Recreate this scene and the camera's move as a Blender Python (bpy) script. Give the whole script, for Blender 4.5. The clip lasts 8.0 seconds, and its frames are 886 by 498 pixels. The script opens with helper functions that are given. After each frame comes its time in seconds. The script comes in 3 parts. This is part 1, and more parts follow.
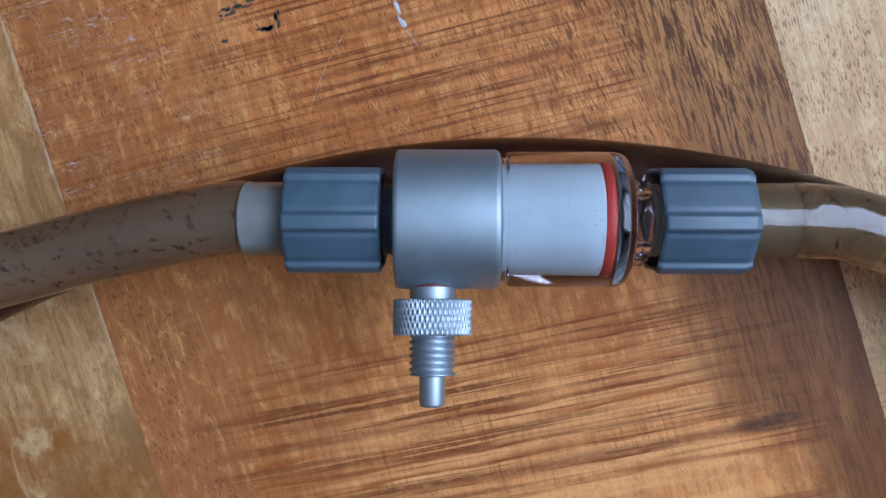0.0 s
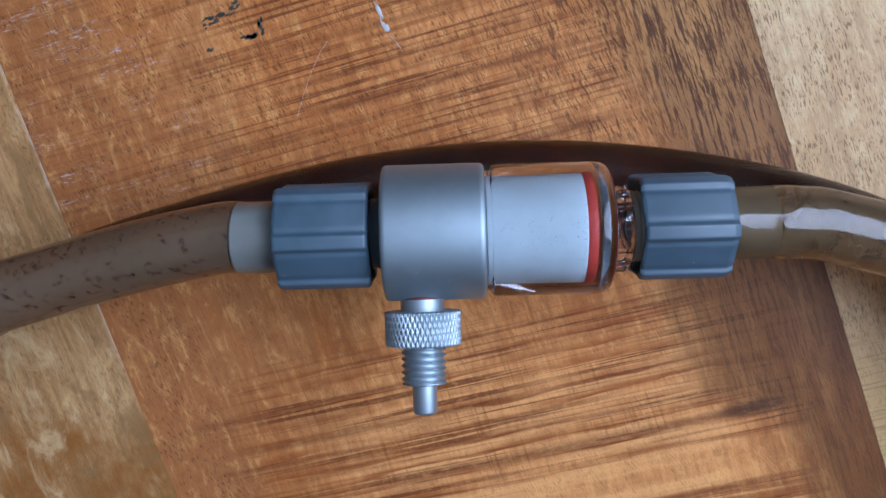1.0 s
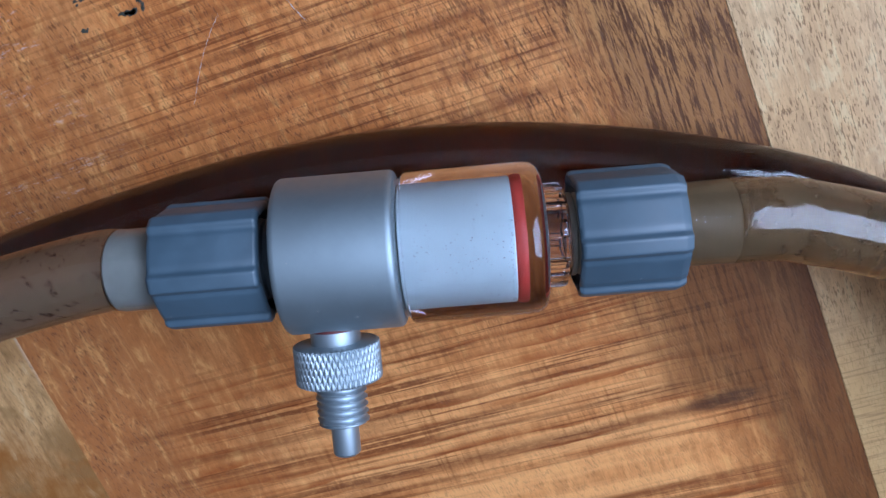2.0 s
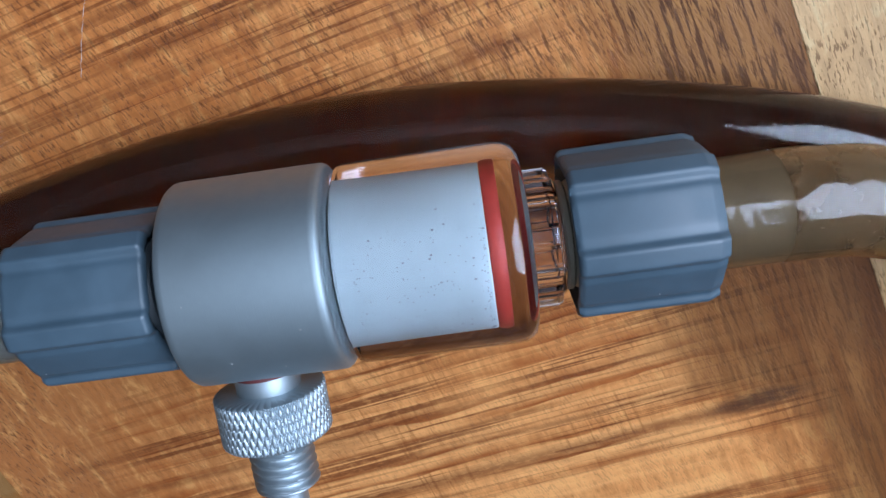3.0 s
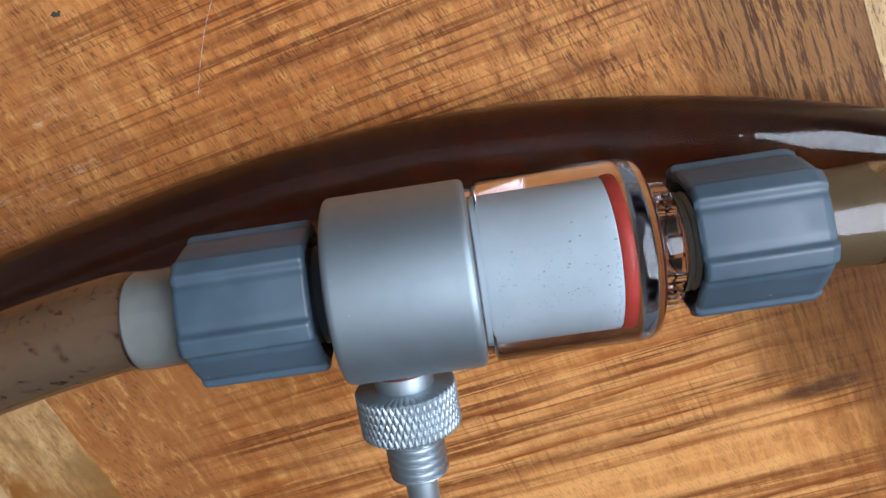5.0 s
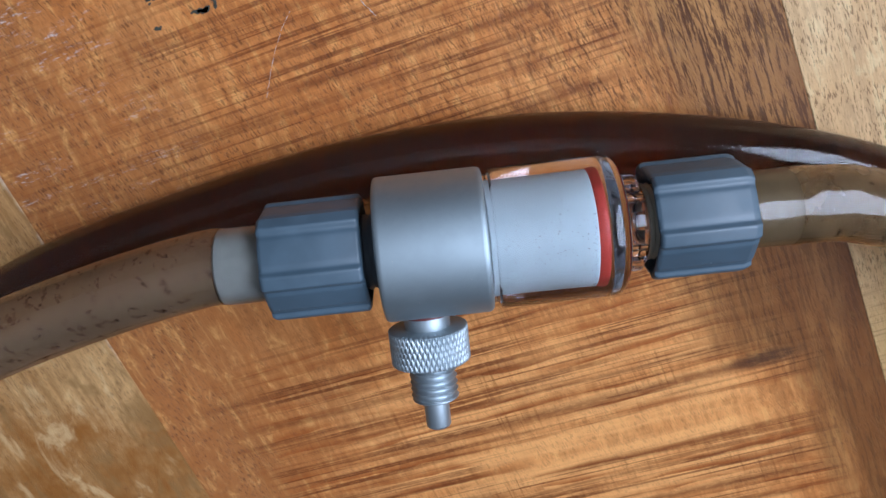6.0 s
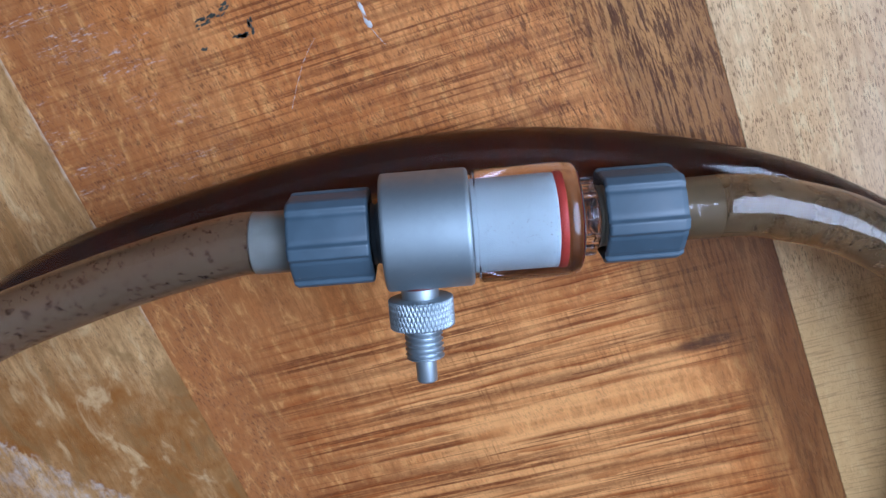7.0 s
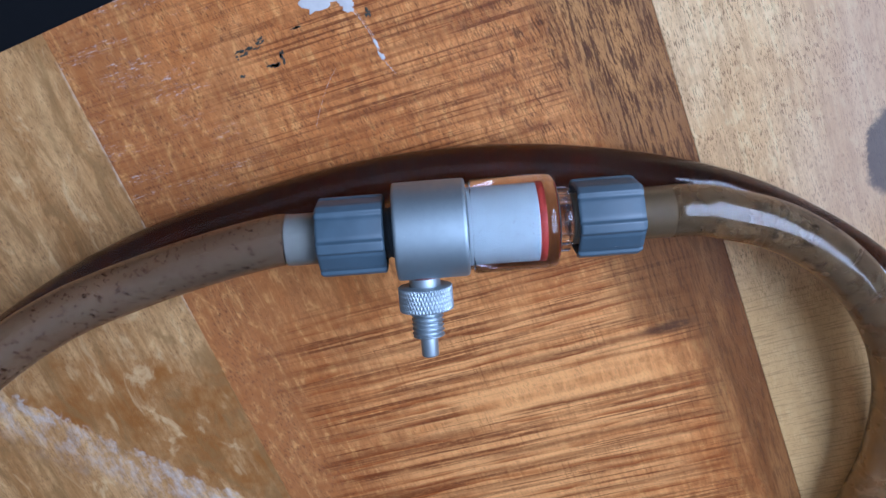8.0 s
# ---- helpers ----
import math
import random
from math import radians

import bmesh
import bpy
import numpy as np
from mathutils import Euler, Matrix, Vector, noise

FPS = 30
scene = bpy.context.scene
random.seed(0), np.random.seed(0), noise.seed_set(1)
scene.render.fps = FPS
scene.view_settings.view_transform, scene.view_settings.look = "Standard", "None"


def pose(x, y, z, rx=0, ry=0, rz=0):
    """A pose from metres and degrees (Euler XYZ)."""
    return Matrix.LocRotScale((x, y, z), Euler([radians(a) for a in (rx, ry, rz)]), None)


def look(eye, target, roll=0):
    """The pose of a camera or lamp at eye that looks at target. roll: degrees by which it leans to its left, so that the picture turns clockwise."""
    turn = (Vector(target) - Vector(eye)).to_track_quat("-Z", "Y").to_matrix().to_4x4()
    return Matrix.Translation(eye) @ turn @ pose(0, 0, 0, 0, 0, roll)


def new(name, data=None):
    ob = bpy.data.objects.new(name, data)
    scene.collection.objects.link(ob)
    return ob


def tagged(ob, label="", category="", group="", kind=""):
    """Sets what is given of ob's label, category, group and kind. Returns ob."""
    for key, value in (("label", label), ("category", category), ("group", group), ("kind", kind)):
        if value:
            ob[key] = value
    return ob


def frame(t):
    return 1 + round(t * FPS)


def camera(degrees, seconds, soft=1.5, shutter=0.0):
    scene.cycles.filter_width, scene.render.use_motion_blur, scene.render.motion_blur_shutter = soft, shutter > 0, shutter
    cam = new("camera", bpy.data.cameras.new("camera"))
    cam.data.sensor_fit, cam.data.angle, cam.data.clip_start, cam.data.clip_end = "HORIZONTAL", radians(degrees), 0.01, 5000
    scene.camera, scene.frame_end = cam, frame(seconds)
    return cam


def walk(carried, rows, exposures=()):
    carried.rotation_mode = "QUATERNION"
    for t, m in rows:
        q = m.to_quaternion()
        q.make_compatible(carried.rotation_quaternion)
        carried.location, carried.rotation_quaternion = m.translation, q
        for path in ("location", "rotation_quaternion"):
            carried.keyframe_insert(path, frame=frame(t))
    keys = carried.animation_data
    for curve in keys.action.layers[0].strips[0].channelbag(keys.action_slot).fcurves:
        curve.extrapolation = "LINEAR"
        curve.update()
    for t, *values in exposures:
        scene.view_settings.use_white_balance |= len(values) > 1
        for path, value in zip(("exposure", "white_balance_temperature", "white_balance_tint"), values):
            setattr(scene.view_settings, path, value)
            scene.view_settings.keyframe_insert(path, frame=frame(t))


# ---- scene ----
cam = camera(59.0, 8.0)
METRES, EYE, TILT, LEAN, TURN = 0.272, 0.2049, -94.95, 6.68, 0.0
ROWS = [
    (0.0, 0.0, 0.0, 0.0, 0.0, 0.0, -0.0),
    (0.5, -0.0004, -0.0133, 0.0237, 0.07, -0.87, 0.68),
    (1.0, 0.0138, -0.015, 0.0526, 0.21, -3.87, 1.94),
    (1.5, 0.0476, 0.0025, 0.0925, 0.22, -7.6, 3.38),
    (2.0, 0.0854, 0.0831, 0.132, 0.15, -11.8, 5.14),
    (3.5, 0.1202, 0.2688, 0.1547, -0.76, -19.44, 9.42),
    (4.0, 0.108, 0.2932, 0.1563, -1.25, -20.07, 9.9),
    (4.5, 0.0718, 0.2641, 0.1754, -1.67, -19.85, 9.59),
    (5.0, 0.0351, 0.1929, 0.1871, -2.0, -19.08, 8.65),
    (6.5, 0.0021, -0.0167, 0.1901, -1.8, -15.72, 5.31),
    (7.0, 0.0104, -0.0891, 0.1909, -1.76, -14.79, 4.67),
    (7.5, 0.0136, -0.156, 0.2004, -1.79, -14.41, 4.43),
    (8.0, 0.0048, -0.2365, 0.2218, -1.86, -14.54, 4.42),
]
walk(cam, [(t, pose(0, 0, EYE, TILT, LEAN, TURN) @ pose(METRES * x, METRES * y, METRES * z, 90 + pitch, roll, yaw)) for t, x, y, z, yaw, pitch, roll in ROWS],
     [(0.0, 0.01, 5720, 14), (2.0, 0.11, 5650, 14), (3.5, 0.26, 6550, 9), (5.0, 0.26, 6980, 12), (6.5, 0.17, 5950, 13), (8.0, 0.20, 5480, 15)])


# ---- world and light: a room with one large window ----
world = bpy.data.worlds.new("sky")
scene.world = world
world.use_nodes = True
wn = world.node_tree
sky = wn.nodes.new("ShaderNodeTexSky")
sky.sky_type, sky.sun_disc = "NISHITA", False
sky.sun_elevation, sky.sun_rotation = radians(35), radians(200)
wn.nodes["Background"].inputs["Strength"].default_value = 0.12
wn.links.new(sky.outputs["Color"], wn.nodes["Background"].inputs["Color"])

WIN_X, WIN_Y0, WIN_Y1, WIN_Z0, WIN_Z1 = 0.66, -0.27, 0.76, 0.47, 1.40
FLOOR_Z, CEIL_Z, X0, Y0, Y1 = -0.74, 1.95, -2.2, -1.9, 1.7
lamp_data = bpy.data.lights.new("window_daylight", "AREA")
lamp_data.shape, lamp_data.size, lamp_data.size_y = "RECTANGLE", WIN_Y1 - WIN_Y0, WIN_Z1 - WIN_Z0
lamp_data.energy, lamp_data.color = 33.0, (0.66, 0.79, 1.0)
lamp = new("window_daylight", lamp_data)
lamp.matrix_world = look((WIN_X + 0.02, (WIN_Y0 + WIN_Y1) / 2, (WIN_Z0 + WIN_Z1) / 2), (0, (WIN_Y0 + WIN_Y1) / 2, (WIN_Z0 + WIN_Z1) / 2))
MM = 0.001


# ---- material helpers ----
class Nodes:
    """A short way to write a node material."""

    def __init__(self, name):
        self.mat = bpy.data.materials.new(name)
        self.mat.use_nodes = True
        self.tree = self.mat.node_tree
        self.bsdf = self.tree.nodes["Principled BSDF"]
        self.out = self.tree.nodes["Material Output"]

    def put(self, socket, value):
        if isinstance(value, bpy.types.NodeSocket):
            self.tree.links.new(value, socket)
        elif isinstance(value, (tuple, list)) and len(value) == 3 and socket.type == "RGBA":
            socket.default_value = (*value, 1)
        else:
            socket.default_value = value

    def node(self, kind, **inputs):
        n = self.tree.nodes.new(kind)
        for key, value in inputs.items():
            self.put(n.inputs[key], value)
        return n

    def place(self, turn=0.0, size=(1, 1, 1), shift=(0, 0, 0)):
        """Object coordinates in millimetres, turned about z, then divided by size."""
        tc = self.node("ShaderNodeTexCoord")
        m = self.node("ShaderNodeMapping", Vector=tc.outputs["Object"])
        m.inputs["Rotation"].default_value = (0, 0, -radians(turn))
        m.inputs["Scale"].default_value = (1000, 1000, 1000)
        m2 = self.node("ShaderNodeMapping", Vector=m.outputs[0])
        m2.inputs["Scale"].default_value = [1 / s for s in size]
        m2.inputs["Location"].default_value = shift
        return m2.outputs[0]

    def noise(self, vec, scale=1.0, detail=3.0, rough=0.55, warp=0.0):
        return self.node("ShaderNodeTexNoise", Vector=vec, Scale=scale, Detail=detail, Roughness=rough, Distortion=warp).outputs["Fac"]

    def math(self, op, a, b=0.0, c=0.0, clamp=False):
        n = self.tree.nodes.new("ShaderNodeMath")
        n.operation, n.use_clamp = op, clamp
        for i, v in enumerate((a, b, c)):
            self.put(n.inputs[i], v)
        return n.outputs[0]

    def ramp(self, v, lo, hi, a=0.0, b=1.0):
        n = self.tree.nodes.new("ShaderNodeMapRange")
        n.interpolation_type = "SMOOTHSTEP"
        for i, x in enumerate((v, lo, hi, a, b)):
            self.put(n.inputs[i], x)
        return n.outputs[0]

    def mix(self, fac, a, b, blend="MIX"):
        n = self.tree.nodes.new("ShaderNodeMix")
        n.data_type, n.blend_type = "RGBA", blend
        self.put(n.inputs[0], fac)
        self.put(n.inputs[6], a)
        self.put(n.inputs[7], b)
        return n.outputs[2]

    def split(self, vec):
        return self.node("ShaderNodeSeparateXYZ", Vector=vec).outputs

    def bump(self, height, strength=0.3, dist=0.0003):
        n = self.node("ShaderNodeBump", Strength=strength, Distance=dist, Height=height)
        self.put(self.bsdf.inputs["Normal"], n.outputs[0])

    def set(self, **inputs):
        for key, value in inputs.items():
            self.put(self.bsdf.inputs[key.replace("_", " ")], value)
        return self.mat


def streak_group():
    """A dark streak from a0 to a1 along a, at b0 across."""
    g = bpy.data.node_groups.new("wood_streak", "ShaderNodeTree")
    for name in ("a", "b", "a0", "a1", "b0", "width", "strength"):
        g.interface.new_socket(name, in_out="INPUT", socket_type="NodeSocketFloat")
    g.interface.new_socket("dark", in_out="OUTPUT", socket_type="NodeSocketFloat")
    gi, go = g.nodes.new("NodeGroupInput"), g.nodes.new("NodeGroupOutput")

    def m(op, a, b):
        n = g.nodes.new("ShaderNodeMath")
        n.operation = op
        for i, v in enumerate((a, b)):
            if isinstance(v, bpy.types.NodeSocket):
                g.links.new(v, n.inputs[i])
            else:
                n.inputs[i].default_value = v
        return n.outputs[0]

    def step(v, lo, hi):
        n = g.nodes.new("ShaderNodeMapRange")
        n.interpolation_type = "SMOOTHSTEP"
        for i, x in enumerate((v, lo, hi)):
            if isinstance(x, bpy.types.NodeSocket):
                g.links.new(x, n.inputs[i])
            else:
                n.inputs[i].default_value = x
        return n.outputs[0]
    i = gi.outputs
    near = step(m("ABSOLUTE", m("SUBTRACT", i["b"], i["b0"]), 0.0), i["width"], 0.0)
    on = step(m("SUBTRACT", i["a"], i["a0"]), -6.0, 12.0)
    off = step(m("SUBTRACT", i["a1"], i["a"]), -4.0, 10.0)
    g.links.new(m("MULTIPLY", m("MULTIPLY", near, i["strength"]), m("MULTIPLY", on, off)), go.inputs[0])
    return g


STREAK = streak_group()
STREAK_TURN, BOARD_TURN = 13.0, 17.5
STREAKS = [
    (-60, 20, 49.2, 1.6, 0.6), (-62, 16, 39.7, 1.3, 0.6), (-52, 23, 31.0, 2.2, 0.8), (-62, 24, 26.5, 1.3, 0.6),
    (4, 30, 10.2, 2.2, 0.9), (-10, 24, 53.0, 2.6, 0.7), (-110, -30, -46.9, 1.8, 0.6), (-101, -5, -57.0, 1.8, 0.7),
    (-107, 10, -62.5, 1.2, 0.7), (-79, 42, -67.0, 1.2, 0.7), (-61, 48, -74.0, 2.8, 0.8), (-95, -16, -78.5, 1.2, 0.7),
    (-21, 49, -94.2, 1.8, 0.8), (-34, 52, -100.0, 1.3, 0.7), (-37, 58, -111.0, 2.4, 0.8), (-90, -30, -97.4, 3.0, 0.7),
    (-97, 54, -118.0, 1.8, 0.7), (-60, 54, -124.0, 2.2, 0.6), (-9, 57, -136.0, 2.6, 0.6),
]


def wood(name, light, dark, pore_turn, pore=0.6, middle=False, extra=None):
    n = Nodes(name)
    big = n.noise(n.place(BOARD_TURN, (26, 55, 30)), 1.0, 4, 0.6, 0.6)
    grain = n.noise(n.place(BOARD_TURN, (1.8, 34, 20)), 1.0, 5, 0.65, 0.3)
    fine = n.noise(n.place(0, (0.5, 0.5, 0.5)), 1.0, 3, 0.6)
    col = n.mix(n.ramp(big, 0.34, 0.66), light, dark)
    if middle:
        uv = n.split(n.place(BOARD_TURN))
        warm = n.math("ADD", uv[0], n.math("MULTIPLY", n.math("SUBTRACT", big, 0.5), 130.0))
        col = n.mix(n.ramp(warm, -50.0, -118.0, 0.0, 0.9), col, (0.41, 0.15, 0.047))
    col = n.mix(n.math("MULTIPLY", n.ramp(grain, 0.44, 0.66), 0.5), col, tuple(c * 0.60 for c in dark))
    col = n.mix(n.math("MULTIPLY", n.ramp(grain, 0.46, 0.32), 0.35), col, tuple(min(0.85, c * 1.25) for c in light))
    col = n.mix(n.math("MULTIPLY", fine, 0.25), col, tuple(c * 0.5 for c in dark))
    mid = n.noise(n.place(BOARD_TURN, (3.5, 7, 5), (4, 4, 0)), 1.0, 4, 0.65, 0.4)
    col = n.mix(n.ramp(mid, 0.47, 0.68, 0.0, 0.60 if middle else 0.32), col, tuple(c * 0.62 for c in dark))
    col = n.mix(n.ramp(mid, 0.48, 0.30, 0.0, 0.50 if middle else 0.30), col, tuple(min(0.88, c * k) for c, k in zip(light, (1.18, 1.25, 1.25))))
    if middle:
        sp = n.split(n.place(STREAK_TURN))
        wob = n.math("MULTIPLY", n.math("SUBTRACT", n.noise(n.place(STREAK_TURN, (40, 7, 10)), 1.0, 3), 0.5), 2.6)
        a, b = sp[0], n.math("ADD", sp[1], wob)
        # clusters of thin saw-burn streaks across the board, with a clear strip between them
        soft = n.math("MULTIPLY", n.math("SUBTRACT", n.noise(n.place(0, (16, 12, 14), (2, 5, 0)), 1.0, 3), 0.5), 46.0)
        aa, bb = n.math("ADD", a, soft), n.math("ADD", b, n.math("MULTIPLY", soft, 0.25))
        upper = n.math("MULTIPLY", n.ramp(aa, -100.0, -40.0, 0.40, 1.0), n.math("MULTIPLY", n.ramp(aa, 44.0, 24.0), n.ramp(bb, 0.0, 14.0)))
        lower = n.math("MULTIPLY", n.ramp(aa, -108.0, -84.0), n.math("MULTIPLY", n.ramp(aa, 66.0, 50.0), n.ramp(bb, -28.0, -44.0)))
        gap = n.math("MULTIPLY", n.ramp(n.math("ABSOLUTE", n.math("ADD", b, 87.0)), 8.0, 4.0), n.ramp(aa, -45.0, -15.0))
        where = n.math("SUBTRACT", n.math("MAXIMUM", upper, lower), gap, clamp=True)
        where = n.math("MULTIPLY", where, n.ramp(n.noise(n.place(STREAK_TURN, (45, 9, 20), (0.4, 0.15, 0)), 1.0, 2, 0.5), 0.30, 0.60, 0.25, 1.0))
        # paler, yellower wood in long strips in the lower half, part painted-in brighter light
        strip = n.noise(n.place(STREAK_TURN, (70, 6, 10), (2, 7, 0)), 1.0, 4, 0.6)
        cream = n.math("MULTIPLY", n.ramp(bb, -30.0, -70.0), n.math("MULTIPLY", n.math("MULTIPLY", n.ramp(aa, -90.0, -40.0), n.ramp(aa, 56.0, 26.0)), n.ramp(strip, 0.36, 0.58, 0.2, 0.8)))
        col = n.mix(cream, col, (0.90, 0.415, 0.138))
        # fine plane marks across the streaks
        chatter = n.ramp(n.noise(n.place(BOARD_TURN, (1.1, 26, 10), (7, 1, 0)), 1.0, 4, 0.65), 0.52, 0.64)
        chatter = n.math("MULTIPLY", n.math("MULTIPLY", chatter, where), n.ramp(n.noise(n.place(0, (18, 14, 14), (6, 2, 0)), 1.0, 3), 0.42, 0.60))
        col = n.mix(n.math("MULTIPLY", chatter, 0.55), col, (0.26, 0.085, 0.022))
        thin = n.noise(n.place(STREAK_TURN, (120, 1.25, 10)), 1.0, 4, 0.62, 0.05)
        dk = n.math("MULTIPLY", n.ramp(thin, 0.50, 0.57), where)
        haze = n.noise(n.place(STREAK_TURN, (30, 6, 10), (3, 1, 0)), 1.0, 4, 0.65)
        dk = n.math("MAXIMUM", dk, n.math("MULTIPLY", n.math("MULTIPLY", n.ramp(haze, 0.45, 0.70), where), 0.55))
        for a0, a1, b0, w, s in STREAKS:
            g = n.tree.nodes.new("ShaderNodeGroup")
            g.node_tree = STREAK
            for key, v in (("a", a), ("b", b), ("a0", a0), ("a1", a1), ("b0", b0), ("width", w), ("strength", s)):
                n.put(g.inputs[key], v)
            dk = n.math("MAXIMUM", dk, g.outputs[0])
        # evenly spaced saw lines: a soft brown rise that ends in a sharp edge
        drift = n.noise(n.place(STREAK_TURN, (55, 9, 10), (5, 3, 0)), 1.0, 3, 0.55)
        saw = n.math("FRACT", n.math("ADD", n.math("DIVIDE", b, -4.7), n.math("MULTIPLY", drift, 1.6)))
        rise = n.math("MULTIPLY", n.ramp(saw, 0.35, 0.95), n.ramp(saw, 1.0, 0.97))
        rise = n.math("MULTIPLY", rise, n.math("SUBTRACT", n.math("MAXIMUM", n.math("MULTIPLY", upper, 0.5), lower), gap, clamp=True))
        rise = n.math("MULTIPLY", rise, n.ramp(n.noise(n.place(STREAK_TURN, (38, 7, 10), (1, 6, 0)), 1.0, 4, 0.6), 0.40, 0.62, 0.15, 0.9))
        col = n.mix(rise, col, (0.33, 0.080, 0.015))
        mott = n.noise(n.place(STREAK_TURN, (3, 0.9, 3)), 1.0, 4, 0.7)
        dk = n.math("MULTIPLY", dk, n.ramp(mott, 0.30, 0.54, 0.55, 1.0))
        col = n.mix(n.math("MULTIPLY", dk, 0.86, clamp=True), col, (0.145, 0.032, 0.007))
        # brown heartwood band along the seam
        edge = n.math("ADD", uv[0], n.math("MULTIPLY", uv[1], 0.09))
        edge = n.math("ADD", edge, n.math("MULTIPLY", n.noise(n.place(BOARD_TURN, (5, 40, 10)), 1.0, 3), 18.0))
        edge = n.math("ADD", edge, n.math("MULTIPLY", n.ramp(b, -76.0, -66.0), n.ramp(b, -8.0, -30.0, 0.0, 13.0)))
        band = n.ramp(edge, 34.0, 56.0)
        lines = n.noise(n.place(BOARD_TURN, (0.85, 11, 10)), 1.0, 4, 0.65, 0.2)
        tone = n.ramp(n.noise(n.place(BOARD_TURN, (9, 60, 10), (5, 2, 0)), 1.0, 3), 0.30, 0.60)
        tone = n.math("ADD", n.math("MULTIPLY", tone, 0.5), n.ramp(uv[1], 20.0, -90.0, 0.0, 0.6), clamp=True)
        bcol = n.mix(n.math("MULTIPLY", n.ramp(lines, 0.485, 0.575), n.ramp(uv[1], -60.0, -10.0, 0.55, 1.0)), n.mix(tone, (0.46, 0.215, 0.068), (0.155, 0.055, 0.015)), (0.052, 0.020, 0.008))
        bcol = n.mix(n.ramp(edge, 66.0, 78.0, 0.0, 0.45), bcol, (0.075, 0.030, 0.012))
        col = n.mix(n.math("MULTIPLY", band, 0.88), col, bcol)
        # dark stain where the band begins, and pale scuffs at the far corner
        ex = n.math("DIVIDE", n.math("SUBTRACT", a, 45.0), 13.0)
        ey = n.math("DIVIDE", n.math("ADD", b, 73.5), 3.6)
        spot = n.math("ADD", n.math("ADD", n.math("MULTIPLY", ex, ex), n.math("MULTIPLY", ey, ey)), n.math("MULTIPLY", mott, 1.2))
        col = n.mix(n.ramp(spot, 1.5, 0.5, 0.0, 0.8), col, (0.035, 0.016, 0.011))
        scuff = n.math("MULTIPLY", n.ramp(n.noise(n.place(STREAK_TURN, (3.2, 0.75, 2)), 1.0, 4, 0.75), 0.53, 0.67), n.ramp(n.noise(n.place(STREAK_TURN, (30, 5, 10), (1, 2, 3)), 1.0, 3), 0.50, 0.62))
        scuff = n.math("MULTIPLY", scuff, n.math("MULTIPLY", n.ramp(a, -70.0, -92.0), n.ramp(b, 10.0, 28.0)))
        col = n.mix(n.math("MULTIPLY", scuff, 0.75), col, (0.66, 0.54, 0.48))
    # open pores: short dark dashes along the board
    dash = n.ramp(n.noise(n.place(pore_turn, (0.36, 2.1, 2)), 1.0, 2, 0.5, 0.2), 0.54, 0.61)
    some = n.ramp(n.noise(n.place(0, (9, 9, 9), (3, 1, 0)), 1.0, 3), 0.36, 0.58, 0.30, 1.0)
    if middle:
        some = n.math("MULTIPLY", some, n.math("MAXIMUM", n.ramp(b, -30.0, 25.0, 0.40, 1.0), n.ramp(uv[0], -88.0, -110.0)))
    dash = n.math("MULTIPLY", n.math("MULTIPLY", dash, some), pore)
    if middle:
        # long dark pores towards the heartwood
        long = n.ramp(n.noise(n.place(BOARD_TURN + 9.0, (0.62, 5.5, 3), (2, 3, 0)), 1.0, 3, 0.6, 0.15), 0.52, 0.62)
        long = n.math("MULTIPLY", long, n.math("MULTIPLY", n.ramp(uv[0], -12.0, 26.0), n.ramp(uv[1], -16.0, 10.0)))
        dash = n.math("MAXIMUM", dash, n.math("MULTIPLY", long, n.ramp(some, 0.2, 0.8, 0.35, 0.85)))
    col = n.mix(dash, col, (0.10, 0.034, 0.011))
    rough = n.ramp(fine, 0.3, 0.7, 0.34, 0.52)
    if extra:
        col, rough = extra(n, col, rough)
    h = n.math("SUBTRACT", n.math("MULTIPLY", fine, 0.35), dash)
    n.bump(n.math("ADD", h, n.math("MULTIPLY", grain, 0.4)), 0.55, 0.00025)
    return n.set(Base_Color=col, Roughness=rough, Specular_IOR_Level=0.20)


